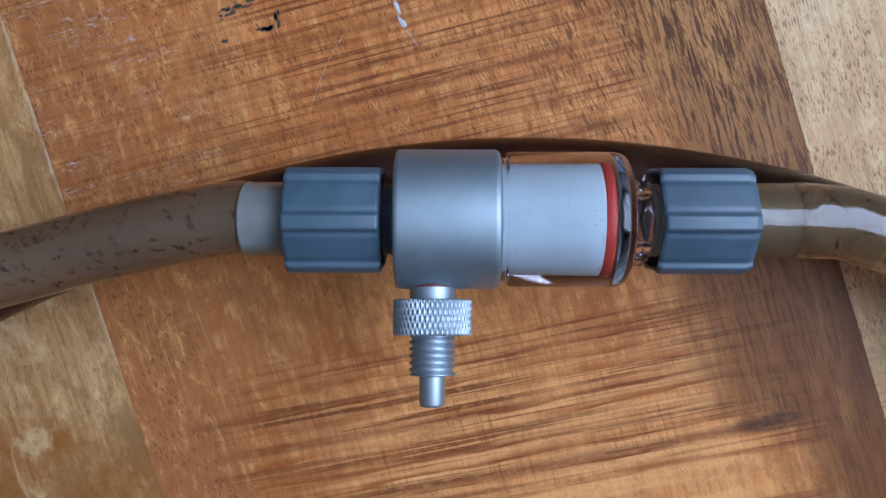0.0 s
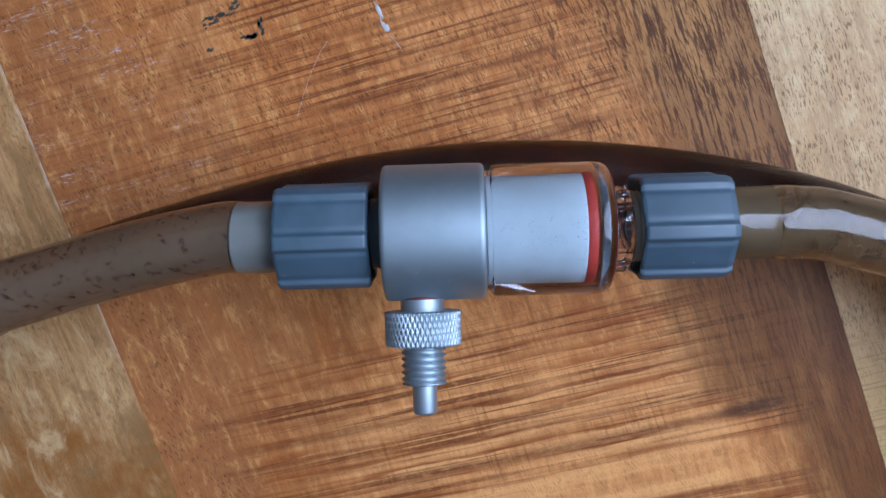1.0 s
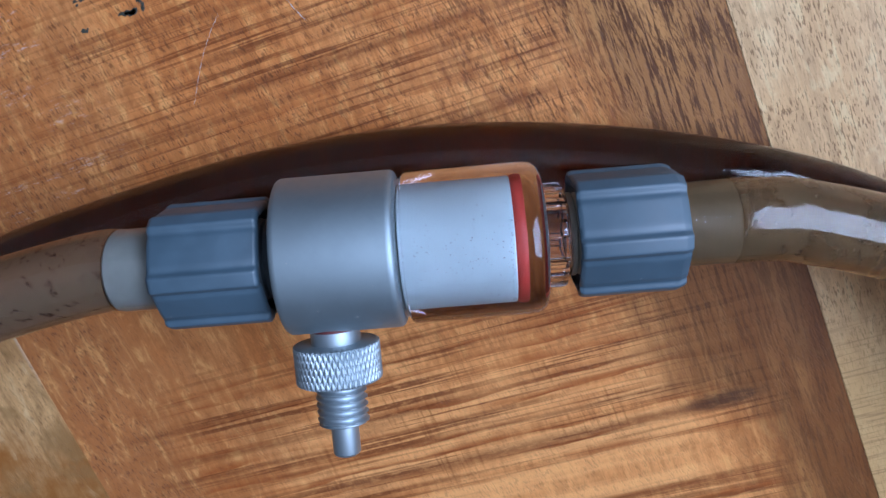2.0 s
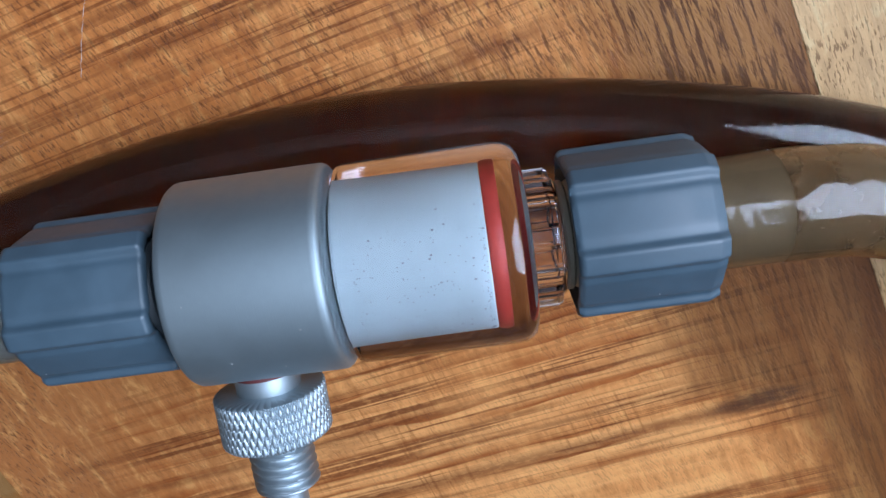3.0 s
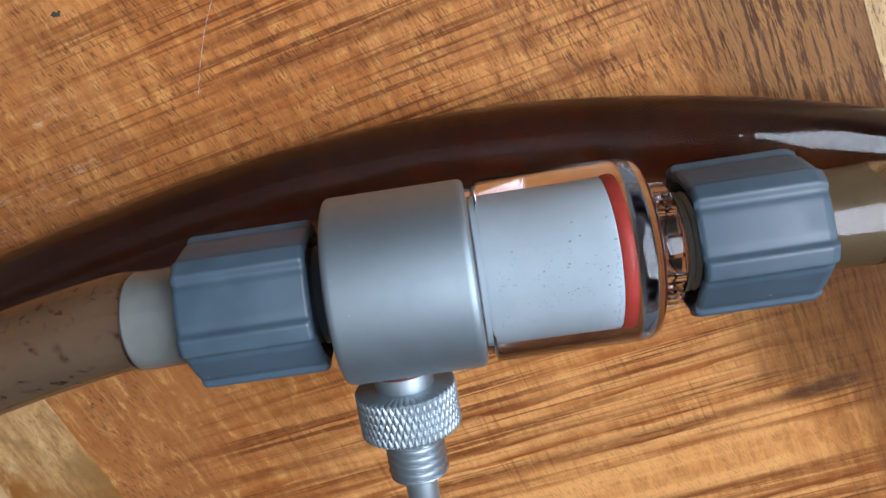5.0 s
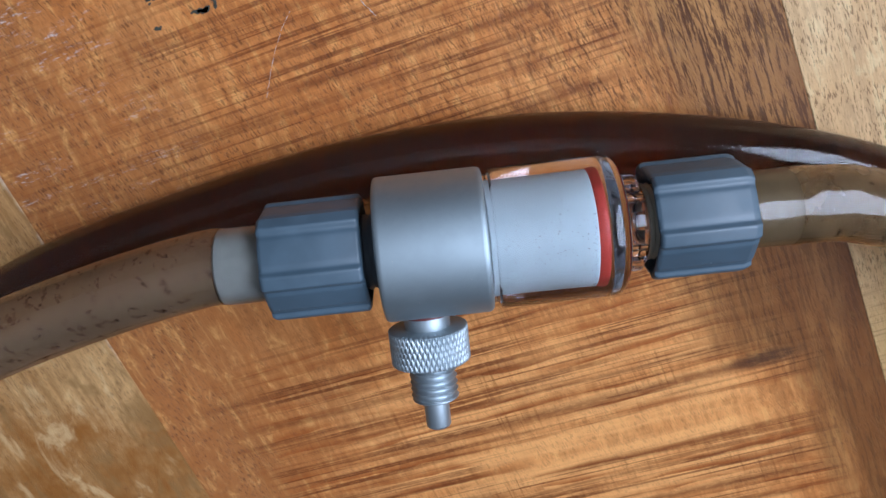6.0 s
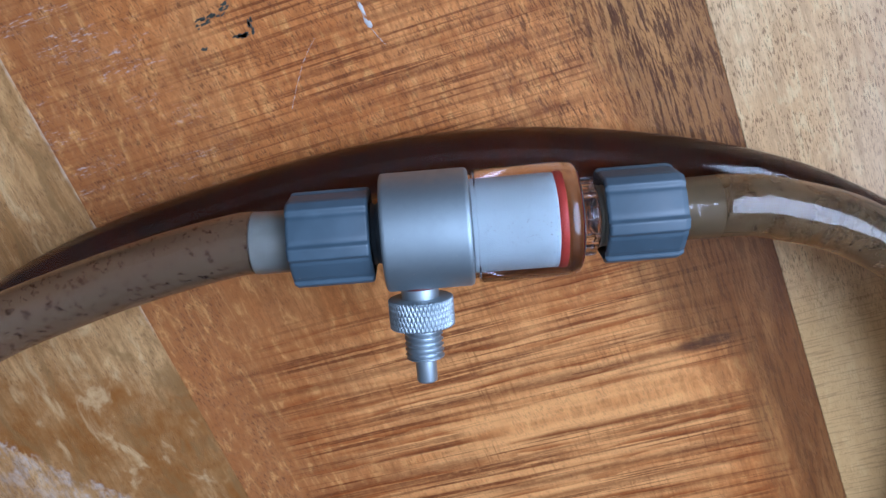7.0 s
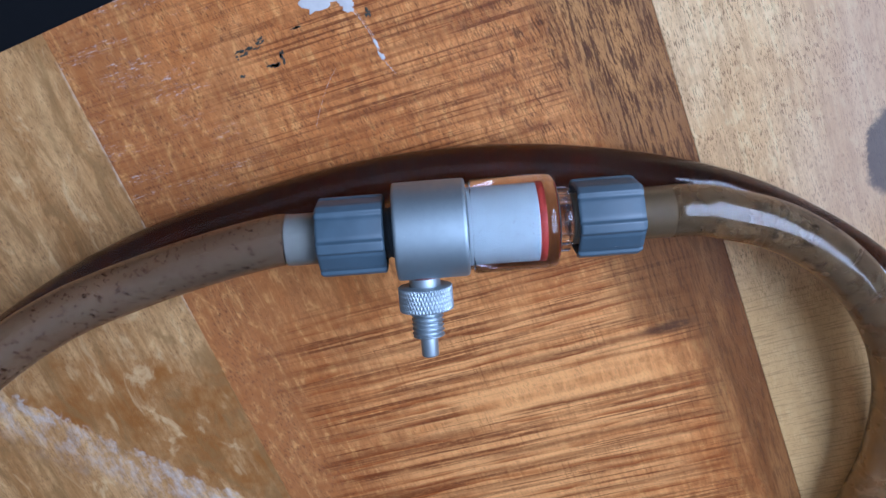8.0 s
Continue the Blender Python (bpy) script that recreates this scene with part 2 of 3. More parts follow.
def worn_left(n, col, rough):
    """Old varnish left of a diagonal line, with pale flaking along it."""
    sp = n.split(n.place(-30.2))
    wob = n.math("MULTIPLY", n.math("SUBTRACT", n.noise(n.place(0, (9, 9, 9)), 1.0, 5, 0.65), 0.5), 16.0)
    d = n.math("SUBTRACT", n.math("ADD", sp[1], wob), -171.5)
    low = n.ramp(n.math("SUBTRACT", n.split(n.place(0))[1], wob), -62.0, -74.0)
    stain = n.math("MULTIPLY", n.ramp(d, -0.5, 0.5), low)
    stain = n.math("MULTIPLY", stain, n.ramp(n.noise(n.place(0, (14, 14, 14), (1, 4, 0)), 1.0, 5, 0.65), 0.28, 0.68, 0.15, 1.0))
    col = n.mix(n.math("MULTIPLY", stain, 0.92), col, (0.28, 0.095, 0.016))
    figure = n.noise(n.place(BOARD_TURN + 4.0, (11, 24, 12), (3, 2, 0)), 1.0, 5, 0.6, 1.2)
    col = n.mix(n.ramp(figure, 0.50, 0.68, 0.0, 0.65), col, (0.27, 0.140, 0.048))
    col = n.mix(n.ramp(figure, 0.46, 0.32, 0.0, 0.55), col, (0.78, 0.52, 0.25))
    seam = n.math("ADD", n.split(n.place(BOARD_TURN))[0], n.math("MULTIPLY", n.noise(n.place(0, (2.5, 2.5, 2.5)), 1.0, 4, 0.7), 1.4))
    lip = n.math("MULTIPLY", n.ramp(seam, -126.6, -125.7), n.ramp(n.noise(n.place(0, (13, 13, 13), (4, 0, 0)), 1.0, 3), 0.40, 0.56))
    col = n.mix(n.math("MULTIPLY", n.math("MULTIPLY", lip, 0.45), n.ramp(n.split(n.place(BOARD_TURN))[1], -30.0, 10.0)), col, (0.70, 0.56, 0.42))
    flake = n.noise(n.place(20, (5, 9, 6)), 1.0, 5, 0.72)
    pale = n.math("MULTIPLY", n.math("MULTIPLY", n.ramp(d, -27.0, -2.0), n.ramp(d, 1.5, 0.0)), n.ramp(flake, 0.40, 0.68))
    col = n.mix(n.math("MULTIPLY", pale, 0.70), col, (0.62, 0.54, 0.48))
    return col, rough


def stained_right(n, col, rough):
    """A grey-blue spot and rosy wear on the pale board."""
    sp = n.split(n.place(0))
    wob = n.math("MULTIPLY", n.math("SUBTRACT", n.noise(n.place(0, (5, 5, 5)), 1.0, 4, 0.65), 0.5), 9.0)
    dx = n.math("DIVIDE", n.math("SUBTRACT", n.math("ADD", sp[0], wob), 131.0), 8.5)
    dy = n.math("DIVIDE", n.math("SUBTRACT", sp[1], 0.0), 15.0)
    r = n.math("ADD", n.math("MULTIPLY", dx, dx), n.math("MULTIPLY", dy, dy))
    rosy = n.math("MULTIPLY", n.ramp(n.math("ADD", sp[0], wob), 85.0, 120.0, 0.0, 0.6), n.ramp(sp[1], -50.0, -15.0))
    col = n.mix(rosy, col, (0.46, 0.29, 0.19))
    # browner wood with cross scuffs in the lower half, dimmer light painted in
    shaded_ochre = n.ramp(n.math("SUBTRACT", sp[1], wob), -28.0, -62.0, 0.0, 0.75)
    col = n.mix(shaded_ochre, col, (0.56, 0.33, 0.125))
    cross = n.ramp(n.noise(n.place(14, (16, 0.8, 5)), 1.0, 4, 0.65), 0.50, 0.64)
    col = n.mix(n.math("MULTIPLY", n.math("MULTIPLY", cross, shaded_ochre), 0.7), col, (0.24, 0.125, 0.045))
    return n.mix(n.ramp(r, 1.25, 0.75, 0.0, 0.85), col, (0.085, 0.072, 0.072)), rough


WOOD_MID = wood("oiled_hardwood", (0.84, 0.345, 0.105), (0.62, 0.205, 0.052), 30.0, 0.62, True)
WOOD_LEFT = wood("pale_hardwood_worn", (0.68, 0.385, 0.155), (0.44, 0.205, 0.066), 22.0, 0.45, False, worn_left)
WOOD_RIGHT = wood("pale_hardwood_cream", (0.86, 0.58, 0.31), (0.70, 0.415, 0.19), 18.0, 0.6, False, stained_right)


def metal(name, colour, rough, brushed=0.0):
    n = Nodes(name)
    grit = n.noise(n.place(0, (0.12, 0.12, 0.12)), 1.0, 2, 0.6)
    stain = n.noise(n.place(0, (5, 5, 5)), 1.0, 4, 0.6)
    lathe = n.noise(n.place(0, (0.16, 30, 30)), 1.0, 3, 0.6)
    col = n.mix(n.ramp(stain, 0.35, 0.7), colour, tuple(c * 0.95 for c in colour))
    n.bump(n.math("ADD", n.math("MULTIPLY", grit, 0.5), n.math("MULTIPLY", lathe, brushed)), 0.22, 0.00004)
    return n.set(Base_Color=col, Metallic=1.0, Roughness=n.ramp(stain, 0.3, 0.7, rough * 0.96, rough * 1.05))


ALU = metal("anodised_aluminium", (0.37, 0.43, 0.455), 0.58, 0.8)
ALU_FIT = metal("bare_aluminium", (0.47, 0.53, 0.56), 0.54)


def plastic(name, colour, rough, spec=0.5):
    n = Nodes(name)
    grit = n.noise(n.place(0, (0.25, 0.25, 0.25)), 1.0, 2, 0.6)
    wear = n.noise(n.place(0, (4, 4, 4)), 1.0, 5, 0.65)
    col = n.mix(n.ramp(wear, 0.35, 0.75), colour, tuple(c * 1.18 for c in colour))
    n.bump(grit, 0.15, 0.00005)
    return n.set(Base_Color=col, Roughness=n.ramp(wear, 0.3, 0.7, rough, rough * 1.25), Specular_IOR_Level=spec)


GREY = plastic("slate_grey_plastic", (0.048, 0.083, 0.110), 0.46, 0.9)
BARB = plastic("light_grey_plastic", (0.36, 0.42, 0.42), 0.42)
BARB_BROWN = plastic("stained_plastic", (0.21, 0.155, 0.085), 0.45)
NECK = plastic("olive_grey_plastic", (0.30, 0.265, 0.20), 0.36)
DARK = plastic("dark_grey_plastic", (0.07, 0.085, 0.095), 0.45)
BUBBLE = plastic("bubble_skin", (0.40, 0.46, 0.50), 0.25)
GASKET = plastic("dark_red_rubber", (0.10, 0.018, 0.018), 0.5)
RED = plastic("red_rubber", (0.60, 0.065, 0.045), 0.42)


def ceramic():
    n = Nodes("white_ceramic")
    grit = n.noise(n.place(0, (0.3, 0.3, 0.3)), 1.0, 3, 0.6)
    soft = n.noise(n.place(0, (6, 6, 6)), 1.0, 3, 0.6)
    col = n.mix(n.ramp(soft, 0.3, 0.7), (0.69, 0.86, 0.89), (0.64, 0.80, 0.83))
    n.bump(grit, 0.3, 0.00008)
    return n.set(Base_Color=col, Roughness=0.75)


CERAMIC = ceramic()


def acrylic():
    n = Nodes("clear_acrylic")
    return n.set(Base_Color=(0.90, 0.85, 0.88), Roughness=0.05, IOR=1.42, Transmission_Weight=1.0)


ACRYLIC = acrylic()


def vinyl():
    """The clear wall of the hose."""
    n = Nodes("clear_vinyl")
    tint = n.noise(n.place(0, (9, 9, 9)), 1.0, 3, 0.6)
    n.bump(n.noise(n.place(0, (5, 5, 5)), 1.0, 3), 0.22, 0.0005)
    return n.set(Base_Color=n.mix(tint, (0.84, 0.77, 0.71), (0.76, 0.67, 0.60)), Roughness=0.04, IOR=1.42, Transmission_Weight=1.0)


def film(name, pale, deep, low, high, fleck_size, fleck_cover, clear_tint):
    """A thin brown deposit on the inside of the hose, thicker in clouds and flecks."""
    n = Nodes(name)
    fleck = n.noise(n.place(-20, fleck_size), 1.0, 4, 0.6)
    cloud = n.noise(n.place(0, (11, 11, 11)), 1.0, 4, 0.6)
    fine = n.noise(n.place(0, (2.2, 2.2, 2.2)), 1.0, 4, 0.7)
    flecks = n.math("MULTIPLY", n.ramp(fleck, 0.55, 0.64), n.ramp(fine, 0.36, 0.60, 0.35, 1.0))
    col = n.mix(n.ramp(cloud, 0.3, 0.7), pale, deep)
    col = n.mix(n.ramp(fine, 0.40, 0.75, 0.0, 0.35), col, tuple(c * 0.5 for c in deep))
    col = n.mix(n.math("MULTIPLY", flecks, min(1.0, fleck_cover * 1.6)), col, (0.13, 0.058, 0.028))
    n.set(Base_Color=col, Roughness=0.6)
    clear = n.node("ShaderNodeBsdfTransparent", Color=clear_tint)
    cover = n.ramp(n.math("ADD", n.math("MULTIPLY", cloud, 0.7), n.math("MULTIPLY", fine, 0.3)), 0.33, 0.68, low, high)
    cover = n.math("MAXIMUM", cover, n.math("MULTIPLY", flecks, fleck_cover))
    m = n.node("ShaderNodeMixShader", Fac=cover)
    n.tree.links.new(clear.outputs[0], m.inputs[1])
    n.tree.links.new(n.bsdf.outputs[0], m.inputs[2])
    n.tree.links.new(m.outputs[0], n.out.inputs["Surface"])
    return n.mat


VINYL = vinyl()
FILM_FLECKED = film("flecked_deposit", (0.43, 0.32, 0.20), (0.30, 0.205, 0.12), 0.46, 0.68, (2.2, 1.5, 1.9), 0.60, (0.70, 0.54, 0.40))
# Lower run: a dark film, deepened in colour for the shade it lies in.
FILM_SHADED = film("shaded_deposit", (0.27, 0.17, 0.115), (0.15, 0.08, 0.055), 0.04, 0.30, (7.0, 4.0, 4.0), 0.25, (0.64, 0.46, 0.35))
FILM_OLIVE = film("olive_deposit", (0.47, 0.365, 0.215), (0.33, 0.245, 0.135), 0.28, 0.58, (6.0, 4.0, 4.0), 0.12, (0.76, 0.62, 0.44))


def plain(name, colour, rough=0.8, scale=60.0):
    n = Nodes(name)
    v = n.noise(n.place(0, (scale, scale, scale)), 1.0, 4, 0.6)
    n.bump(v, 0.2, 0.001)
    return n.set(Base_Color=n.mix(v, colour, tuple(c * 0.8 for c in colour)), Roughness=rough)


# Tones of the unseen walls and ceiling, set by how much light they bounce.
WALL = plain("grey_wall_paint", (0.33, 0.33, 0.33))
WALL_DIMMING = plain("light_dimming_wall", (0.19, 0.18, 0.175))
CEIL = plain("white_ceiling_paint", (0.80, 0.79, 0.77))
FLOOR = plain("dark_floor", (0.008, 0.010, 0.015), 0.6)
FRAME = plain("white_window_paint", (0.78, 0.78, 0.76), 0.5)
LEGWOOD = plain("dark_table_wood", (0.16, 0.08, 0.035), 0.5)
BLACKPAINT = plain("dark_green_black_paint", (0.055, 0.052, 0.034), 0.7, 2.0)
WHITEPAINT = plain("dry_white_paint", (0.62, 0.585, 0.55), 0.8, 2.0)


# ---- mesh helpers ----
def finish(ob, sharp=35.0):
    for p in ob.data.polygons:
        p.use_smooth = True
    ob.data.set_sharp_from_angle(angle=radians(sharp))
    return ob


def part(name, bm, material, parent=None, label="", sharp=35.0):
    bmesh.ops.recalc_face_normals(bm, faces=bm.faces)
    mesh = bpy.data.meshes.new(name)
    bm.to_mesh(mesh)
    bm.free()
    mesh.materials.append(material)
    ob = finish(new(name, mesh), sharp)
    ob.parent = parent
    return tagged(ob, label)


def box_bm(x0, x1, y0, y1, z0, z1, bevel=0.0):
    bm = bmesh.new()
    bmesh.ops.create_cube(bm, size=1)
    for v in bm.verts:
        v.co = (x0 + (v.co.x + 0.5) * (x1 - x0), y0 + (v.co.y + 0.5) * (y1 - y0), z0 + (v.co.z + 0.5) * (z1 - z0))
    if bevel:
        bmesh.ops.bevel(bm, geom=bm.edges[:], offset=bevel, segments=2, affect="EDGES")
    return bm


def loft(rings, close=False, caps=True):
    """Joins rings of equal length; close: the last to the first."""
    bm = bmesh.new()
    vs = [[bm.verts.new(co) for co in ring] for ring in rings]
    n = len(rings[0])
    pairs = list(zip(vs, vs[1:])) + ([(vs[-1], vs[0])] if close else [])
    for a, b in pairs:
        for i in range(n):
            j = (i + 1) % n
            bm.faces.new((a[i], a[j], b[j], b[i]))
    if caps and not close:
        bm.faces.new(vs[0])
        bm.faces.new(vs[-1])
    return bm


def lathe(profile, close=False, n=96):
    """Turns (x, r) rows, in millimetres, about the x axis."""
    return loft([[(x * MM, r * MM * math.sin(2 * math.pi * i / n), r * MM * math.cos(2 * math.pi * i / n)) for i in range(n)] for x, r in profile], close)


def glide(points, n=14):
    """A smooth curve through points."""
    P = [Vector(p) for p in points]
    P = [2 * P[0] - P[1]] + P + [2 * P[-1] - P[-2]]
    out = []
    for i in range(1, len(P) - 2):
        a, b, c, d = P[i - 1:i + 3]
        for k in range(n):
            t = k / n
            out.append(0.5 * (2 * b + (c - a) * t + (2 * a - 5 * b + 4 * c - d) * t * t + (3 * b - a - 3 * c + d) * t ** 3))
    return out + [P[-2]]


def sweep(path, radius, n=32):
    """Rings of a tube along a path; radius(i) in metres."""
    rings, up = [], Vector((0, 0, 1))
    for i, p in enumerate(path):
        d = (path[min(i + 1, len(path) - 1)] - path[max(i - 1, 0)]).normalized()
        side = d.cross(up).normalized()
        up = side.cross(d).normalized()
        r = radius(i)
        rings.append([p + r * (math.cos(2 * math.pi * k / n) * side + math.sin(2 * math.pi * k / n) * up) for k in range(n)])
    return rings


# ---- the room: unseen ceiling and walls, added to shape bounced light ----
def slab(name, label, category, material, *size):
    return tagged(part(name, box_bm(*size), material), label, category, kind="structure")


T = 0.12
slab("floor", "dark floor under the table", "floor", FLOOR, X0, WIN_X, Y0, Y1, FLOOR_Z - T, FLOOR_Z)
slab("ceiling", "unseen white ceiling, added to bounce light down", "ceiling", CEIL, X0, WIN_X, Y0, Y1, CEIL_Z, CEIL_Z + T)
slab("wall_west", "unseen plain grey wall", "wall", WALL, X0 - T, X0, Y0, Y1, FLOOR_Z, CEIL_Z)
# Added unseen wall, dark so that little light bounces from the north.
slab("dimming_wall_north", "unseen wall, dark to dim light from the north", "wall", WALL_DIMMING, X0 - T, WIN_X + T, Y1, Y1 + T, FLOOR_Z, CEIL_Z)
slab("wall_south", "unseen plain grey wall", "wall", WALL, X0 - T, WIN_X + T, Y0 - T, Y0, FLOOR_Z, CEIL_Z)


def window_wall():
    bm = bmesh.new()
    for y0, y1, z0, z1 in ((Y0, WIN_Y0, FLOOR_Z, CEIL_Z), (WIN_Y1, Y1, FLOOR_Z, CEIL_Z), (WIN_Y0, WIN_Y1, FLOOR_Z, WIN_Z0), (WIN_Y0, WIN_Y1, WIN_Z1, CEIL_Z)):
        b = box_bm(WIN_X, WIN_X + T, y0, y1, z0, z1)
        m = bpy.data.meshes.new("piece")
        b.to_mesh(m)
        b.free()
        bm.from_mesh(m)
        bpy.data.meshes.remove(m)
    tagged(part("wall_east", bm, WALL), "unseen plain grey wall with a window opening", "wall", kind="structure")


window_wall()


# ---- the table ----
def wooden_table():
    table = tagged(new("wooden_table"), "worn wooden table top of wide joined hardwood boards", "table")
    turn = Matrix.Rotation(radians(BOARD_TURN), 4, "Z")
    top, bottom, thick = 0.0985, -0.60, 0.028
    seams = [-0.510, -0.318, -0.1262, 0.0662, 0.258, 0.450]
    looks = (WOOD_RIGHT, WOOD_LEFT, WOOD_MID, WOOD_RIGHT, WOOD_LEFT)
    labels = ("pale board", "pale worn board with flaking varnish", "orange-brown board with dark cross streaks", "cream board with a grey stain", "pale board")
    boards = []
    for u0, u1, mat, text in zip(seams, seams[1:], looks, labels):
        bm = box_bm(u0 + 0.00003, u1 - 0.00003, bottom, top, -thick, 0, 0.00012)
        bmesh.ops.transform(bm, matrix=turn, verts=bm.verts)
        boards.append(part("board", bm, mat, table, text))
    for u, v in ((-0.46, 0.05), (0.40, 0.05), (-0.46, -0.55), (0.40, -0.55)):
        bm = box_bm(u - 0.03, u + 0.03, v - 0.03, v + 0.03, FLOOR_Z, -thick, 0.003)
        bmesh.ops.transform(bm, matrix=turn, verts=bm.verts)
        part("leg", bm, LEGWOOD, table)
    return boards


BOARDS = wooden_table()


def flake(name, x, y, rx, ry, turn, material, seed, label=""):
    """A thin irregular fleck of dry paint on the middle board; millimetres."""
    rnd = random.Random(seed)
    n = 26
    ph = [rnd.uniform(0, 6.28) for _ in range(4)]
    rings = []
    for z, grow in ((-0.02, 1.0), (0.05, 0.97), (0.09, 0.85)):
        ring = []
        for i in range(n):
            t = 2 * math.pi * i / n
            r = grow * (1 + 0.16 * math.sin(2 * t + ph[0]) + 0.16 * math.sin(3 * t + ph[1]) + 0.12 * math.sin(7 * t + ph[2]) + 0.12 * math.sin(11 * t + ph[3]))
            a, b = rx * r * math.cos(t), ry * r * math.sin(t)
            c, s = math.cos(radians(turn)), math.sin(radians(turn))
            ring.append(((x + a * c - b * s) * MM, (y + a * s + b * c) * MM, z * MM))
        rings.append(ring)
    return part(name, loft(rings), material, BOARDS[2], label)


def splash(x, y, length, width, turn, count, seed):
    """A broken dab of dried black paint."""
    rnd = random.Random(seed)
    c, s = math.cos(radians(turn)), math.sin(radians(turn))
    for k in range(count):
        a, b = rnd.uniform(-1, 1) * length, rnd.gauss(0, 0.5) * width
        size = rnd.uniform(0.22, 0.62)
        flake("paint_fleck", x + a * c - b * s, y + a * s + b * c, size * rnd.uniform(0.8, 2.6), size * 0.75, turn + rnd.uniform(-15, 15), BLACKPAINT, seed * 50 + k, "dried black paint")


splash(-79, 46.3, 5.5, 1.3, 22, 22, 1)
splash(-71.6, 40.0, 2.0, 0.8, 12, 13, 2)
splash(-68.1, 42.6, 1.8, 0.7, 100, 9, 3)
splash(-62.9, 51.5, 1.5, 0.5, 18, 4, 4)
splash(-37.9, 55.3, 1.0, 0.8, 95, 6, 5)
splash(-82.5, 37.4, 1.2, 0.5, 10, 3, 6)
flake("white_paint_spot", -53.5, 60.0, 6.4, 3.6, 12, WHITEPAINT, 7, "dried white paint")
flake("white_paint_spot", -44.6, 58.3, 3.0, 2.2, -20, WHITEPAINT, 17, "dried white paint")
flake("white_scuff", -36.0, 45.0, 0.45, 2.2, 25, WHITEPAINT, 8, "pale scuff")
flake("white_scuff", -34.6, 41.0, 0.7, 1.6, 30, WHITEPAINT, 9, "pale scuff")


def scratch(points, width, seed):
    """A fine pale scratch: a hair-thin raised line."""
    rnd = random.Random(seed)
    path = glide([Vector((x, y, 0.0)) * MM for x, y in points], 10)
    path = [p + Vector((rnd.uniform(-0.1, 0.1) * MM, rnd.uniform(-0.1, 0.1) * MM, 0)) for p in path]
    part("scratch", loft(sweep(path, lambda i: width * MM * (0.6 + 0.4 * math.sin(i * 1.7)), 6)), WHITEPAINT, BOARDS[2], "fine pale scratch")


scratch(((-43.3, 56.7), (-40.2, 52.6), (-37.7, 48.3), (-34.7, 40.8), (-30.5, 35.0)), 0.10, 1)
scratch(((-42.6, 56.9), (-38.8, 51.5), (-36.6, 47.5)), 0.06, 2)
scratch(((-59.6, 18.7), (-57.2, 25.5), (-53.8, 32.8), (-50.3, 38.2)), 0.05, 3)


# ---- the hose ----
def hose():
    left_end = [(-50, -8.2, 39.8), (-60, -8.2, 40.9), (-66, -8.1, 41.5), (-84.5, -11.5, 43.7), (-108.5, -17.5, 47.3), (-131.5, -24.5, 54), (-150.6, -34.4, 63.5)]
    outer_turn = [(-176, -54, 70), (-206, -90, 68), (-224, -140, 52), (-218, -190, 34), (-185, -236, 16), (-120, -262, 8), (-20, -272, 8), (80, -258, 8), (148, -215, 8), (182, -160, 8), (186, -112, 8), (168, -76, 8)]
    under = [(135.5, -47.7, 8), (110, -27.7, 8), (78.5, -11, 8), (40.7, -1.1, 8), (0.3, 2.9, 8), (-40.1, 0.3, 8), (-80, -8, 8), (-120, -19.3, 8)]
    inner_turn = [(-160, -37, 8), (-200, -62, 8), (-228, -92, 8), (-240, -128, 8), (-222, -172, 8), (-160, -206, 8), (-60, -216, 8), (40, -206, 8), (95, -180, 8), (122, -150, 8.5)]
    right_end = [(132.9, -121.5, 10.8), (135.4, -99.6, 13.6), (133.7, -77.2, 17.3), (125.8, -53.9, 20.7), (110.7, -32.2, 23.4), (90.4, -17.2, 25.6), (69, -9.9, 27.6), (60, -8.6, 28.4), (52, -8.4, 29.2), (42, -8.4, 30.2)]
    pts = left_end + outer_turn + under + inner_turn + right_end
    path = glide([Vector(p) * MM for p in pts], 12)
    thing = tagged(new("hose"), "clear vinyl hose with brown deposit inside, coiled on the table", "hose")
    tail = len(path) - 120

    def bulge(i):
        """The wall swells a little over the end of the barb."""
        return 0.008 + (0.00016 * math.exp(-((path[i].x - 0.0565) / 0.0036) ** 2) if i > tail else 0.0)
    part("tube_wall", loft(sweep(path, bulge)), VINYL, thing, "clear glossy vinyl", 60)
    inner = [p for p in path if (p - path[0]).length > 0.0127 and (p - path[-1]).length > 0.0127]
    cut_a, cut_b = 12 * (len(left_end) + 5), 12 * (len(left_end) + len(outer_turn) + len(under) + 5)
    for text, material, run in (("brown flecked algae film", FILM_FLECKED, inner[:cut_a]), ("dark brown film, shade painted in", FILM_SHADED, inner[cut_a - 1:cut_b]), ("olive brown film", FILM_OLIVE, inner[cut_b - 1:])):
        part("deposit", loft(sweep(run, lambda i: 0.00612), caps=False), material, thing, text, 60)


hose()


# ---- the in-line diffuser ----
AXIS = Vector((1, -0.00236, -0.1046)).normalized()
SIDE = Vector((0, 0, 1)).cross(AXIS).normalized()
AT = Matrix((AXIS, SIDE, AXIS.cross(SIDE))).transposed().to_4x4()
AT.translation = (0, -0.0083, 0.0346)
device = tagged(new("inline_diffuser"), "aluminium and clear acrylic in-line gas diffuser between two hose ends", "diffuser")
device.matrix_world = AT

RIB_K = (0.0, 0.05, 0.08, 0.10, 0.12, 0.14, 0.16, 0.18, 0.20, 0.225, 0.25, 0.28, 0.32, 0.38, 0.45)
NUT_ANGLES = [c * math.pi / 3 + k for c in range(6) for k in [-a for a in RIB_K[:0:-1]] + list(RIB_K) + [math.pi / 6]]
NUT_N = len(NUT_ANGLES)


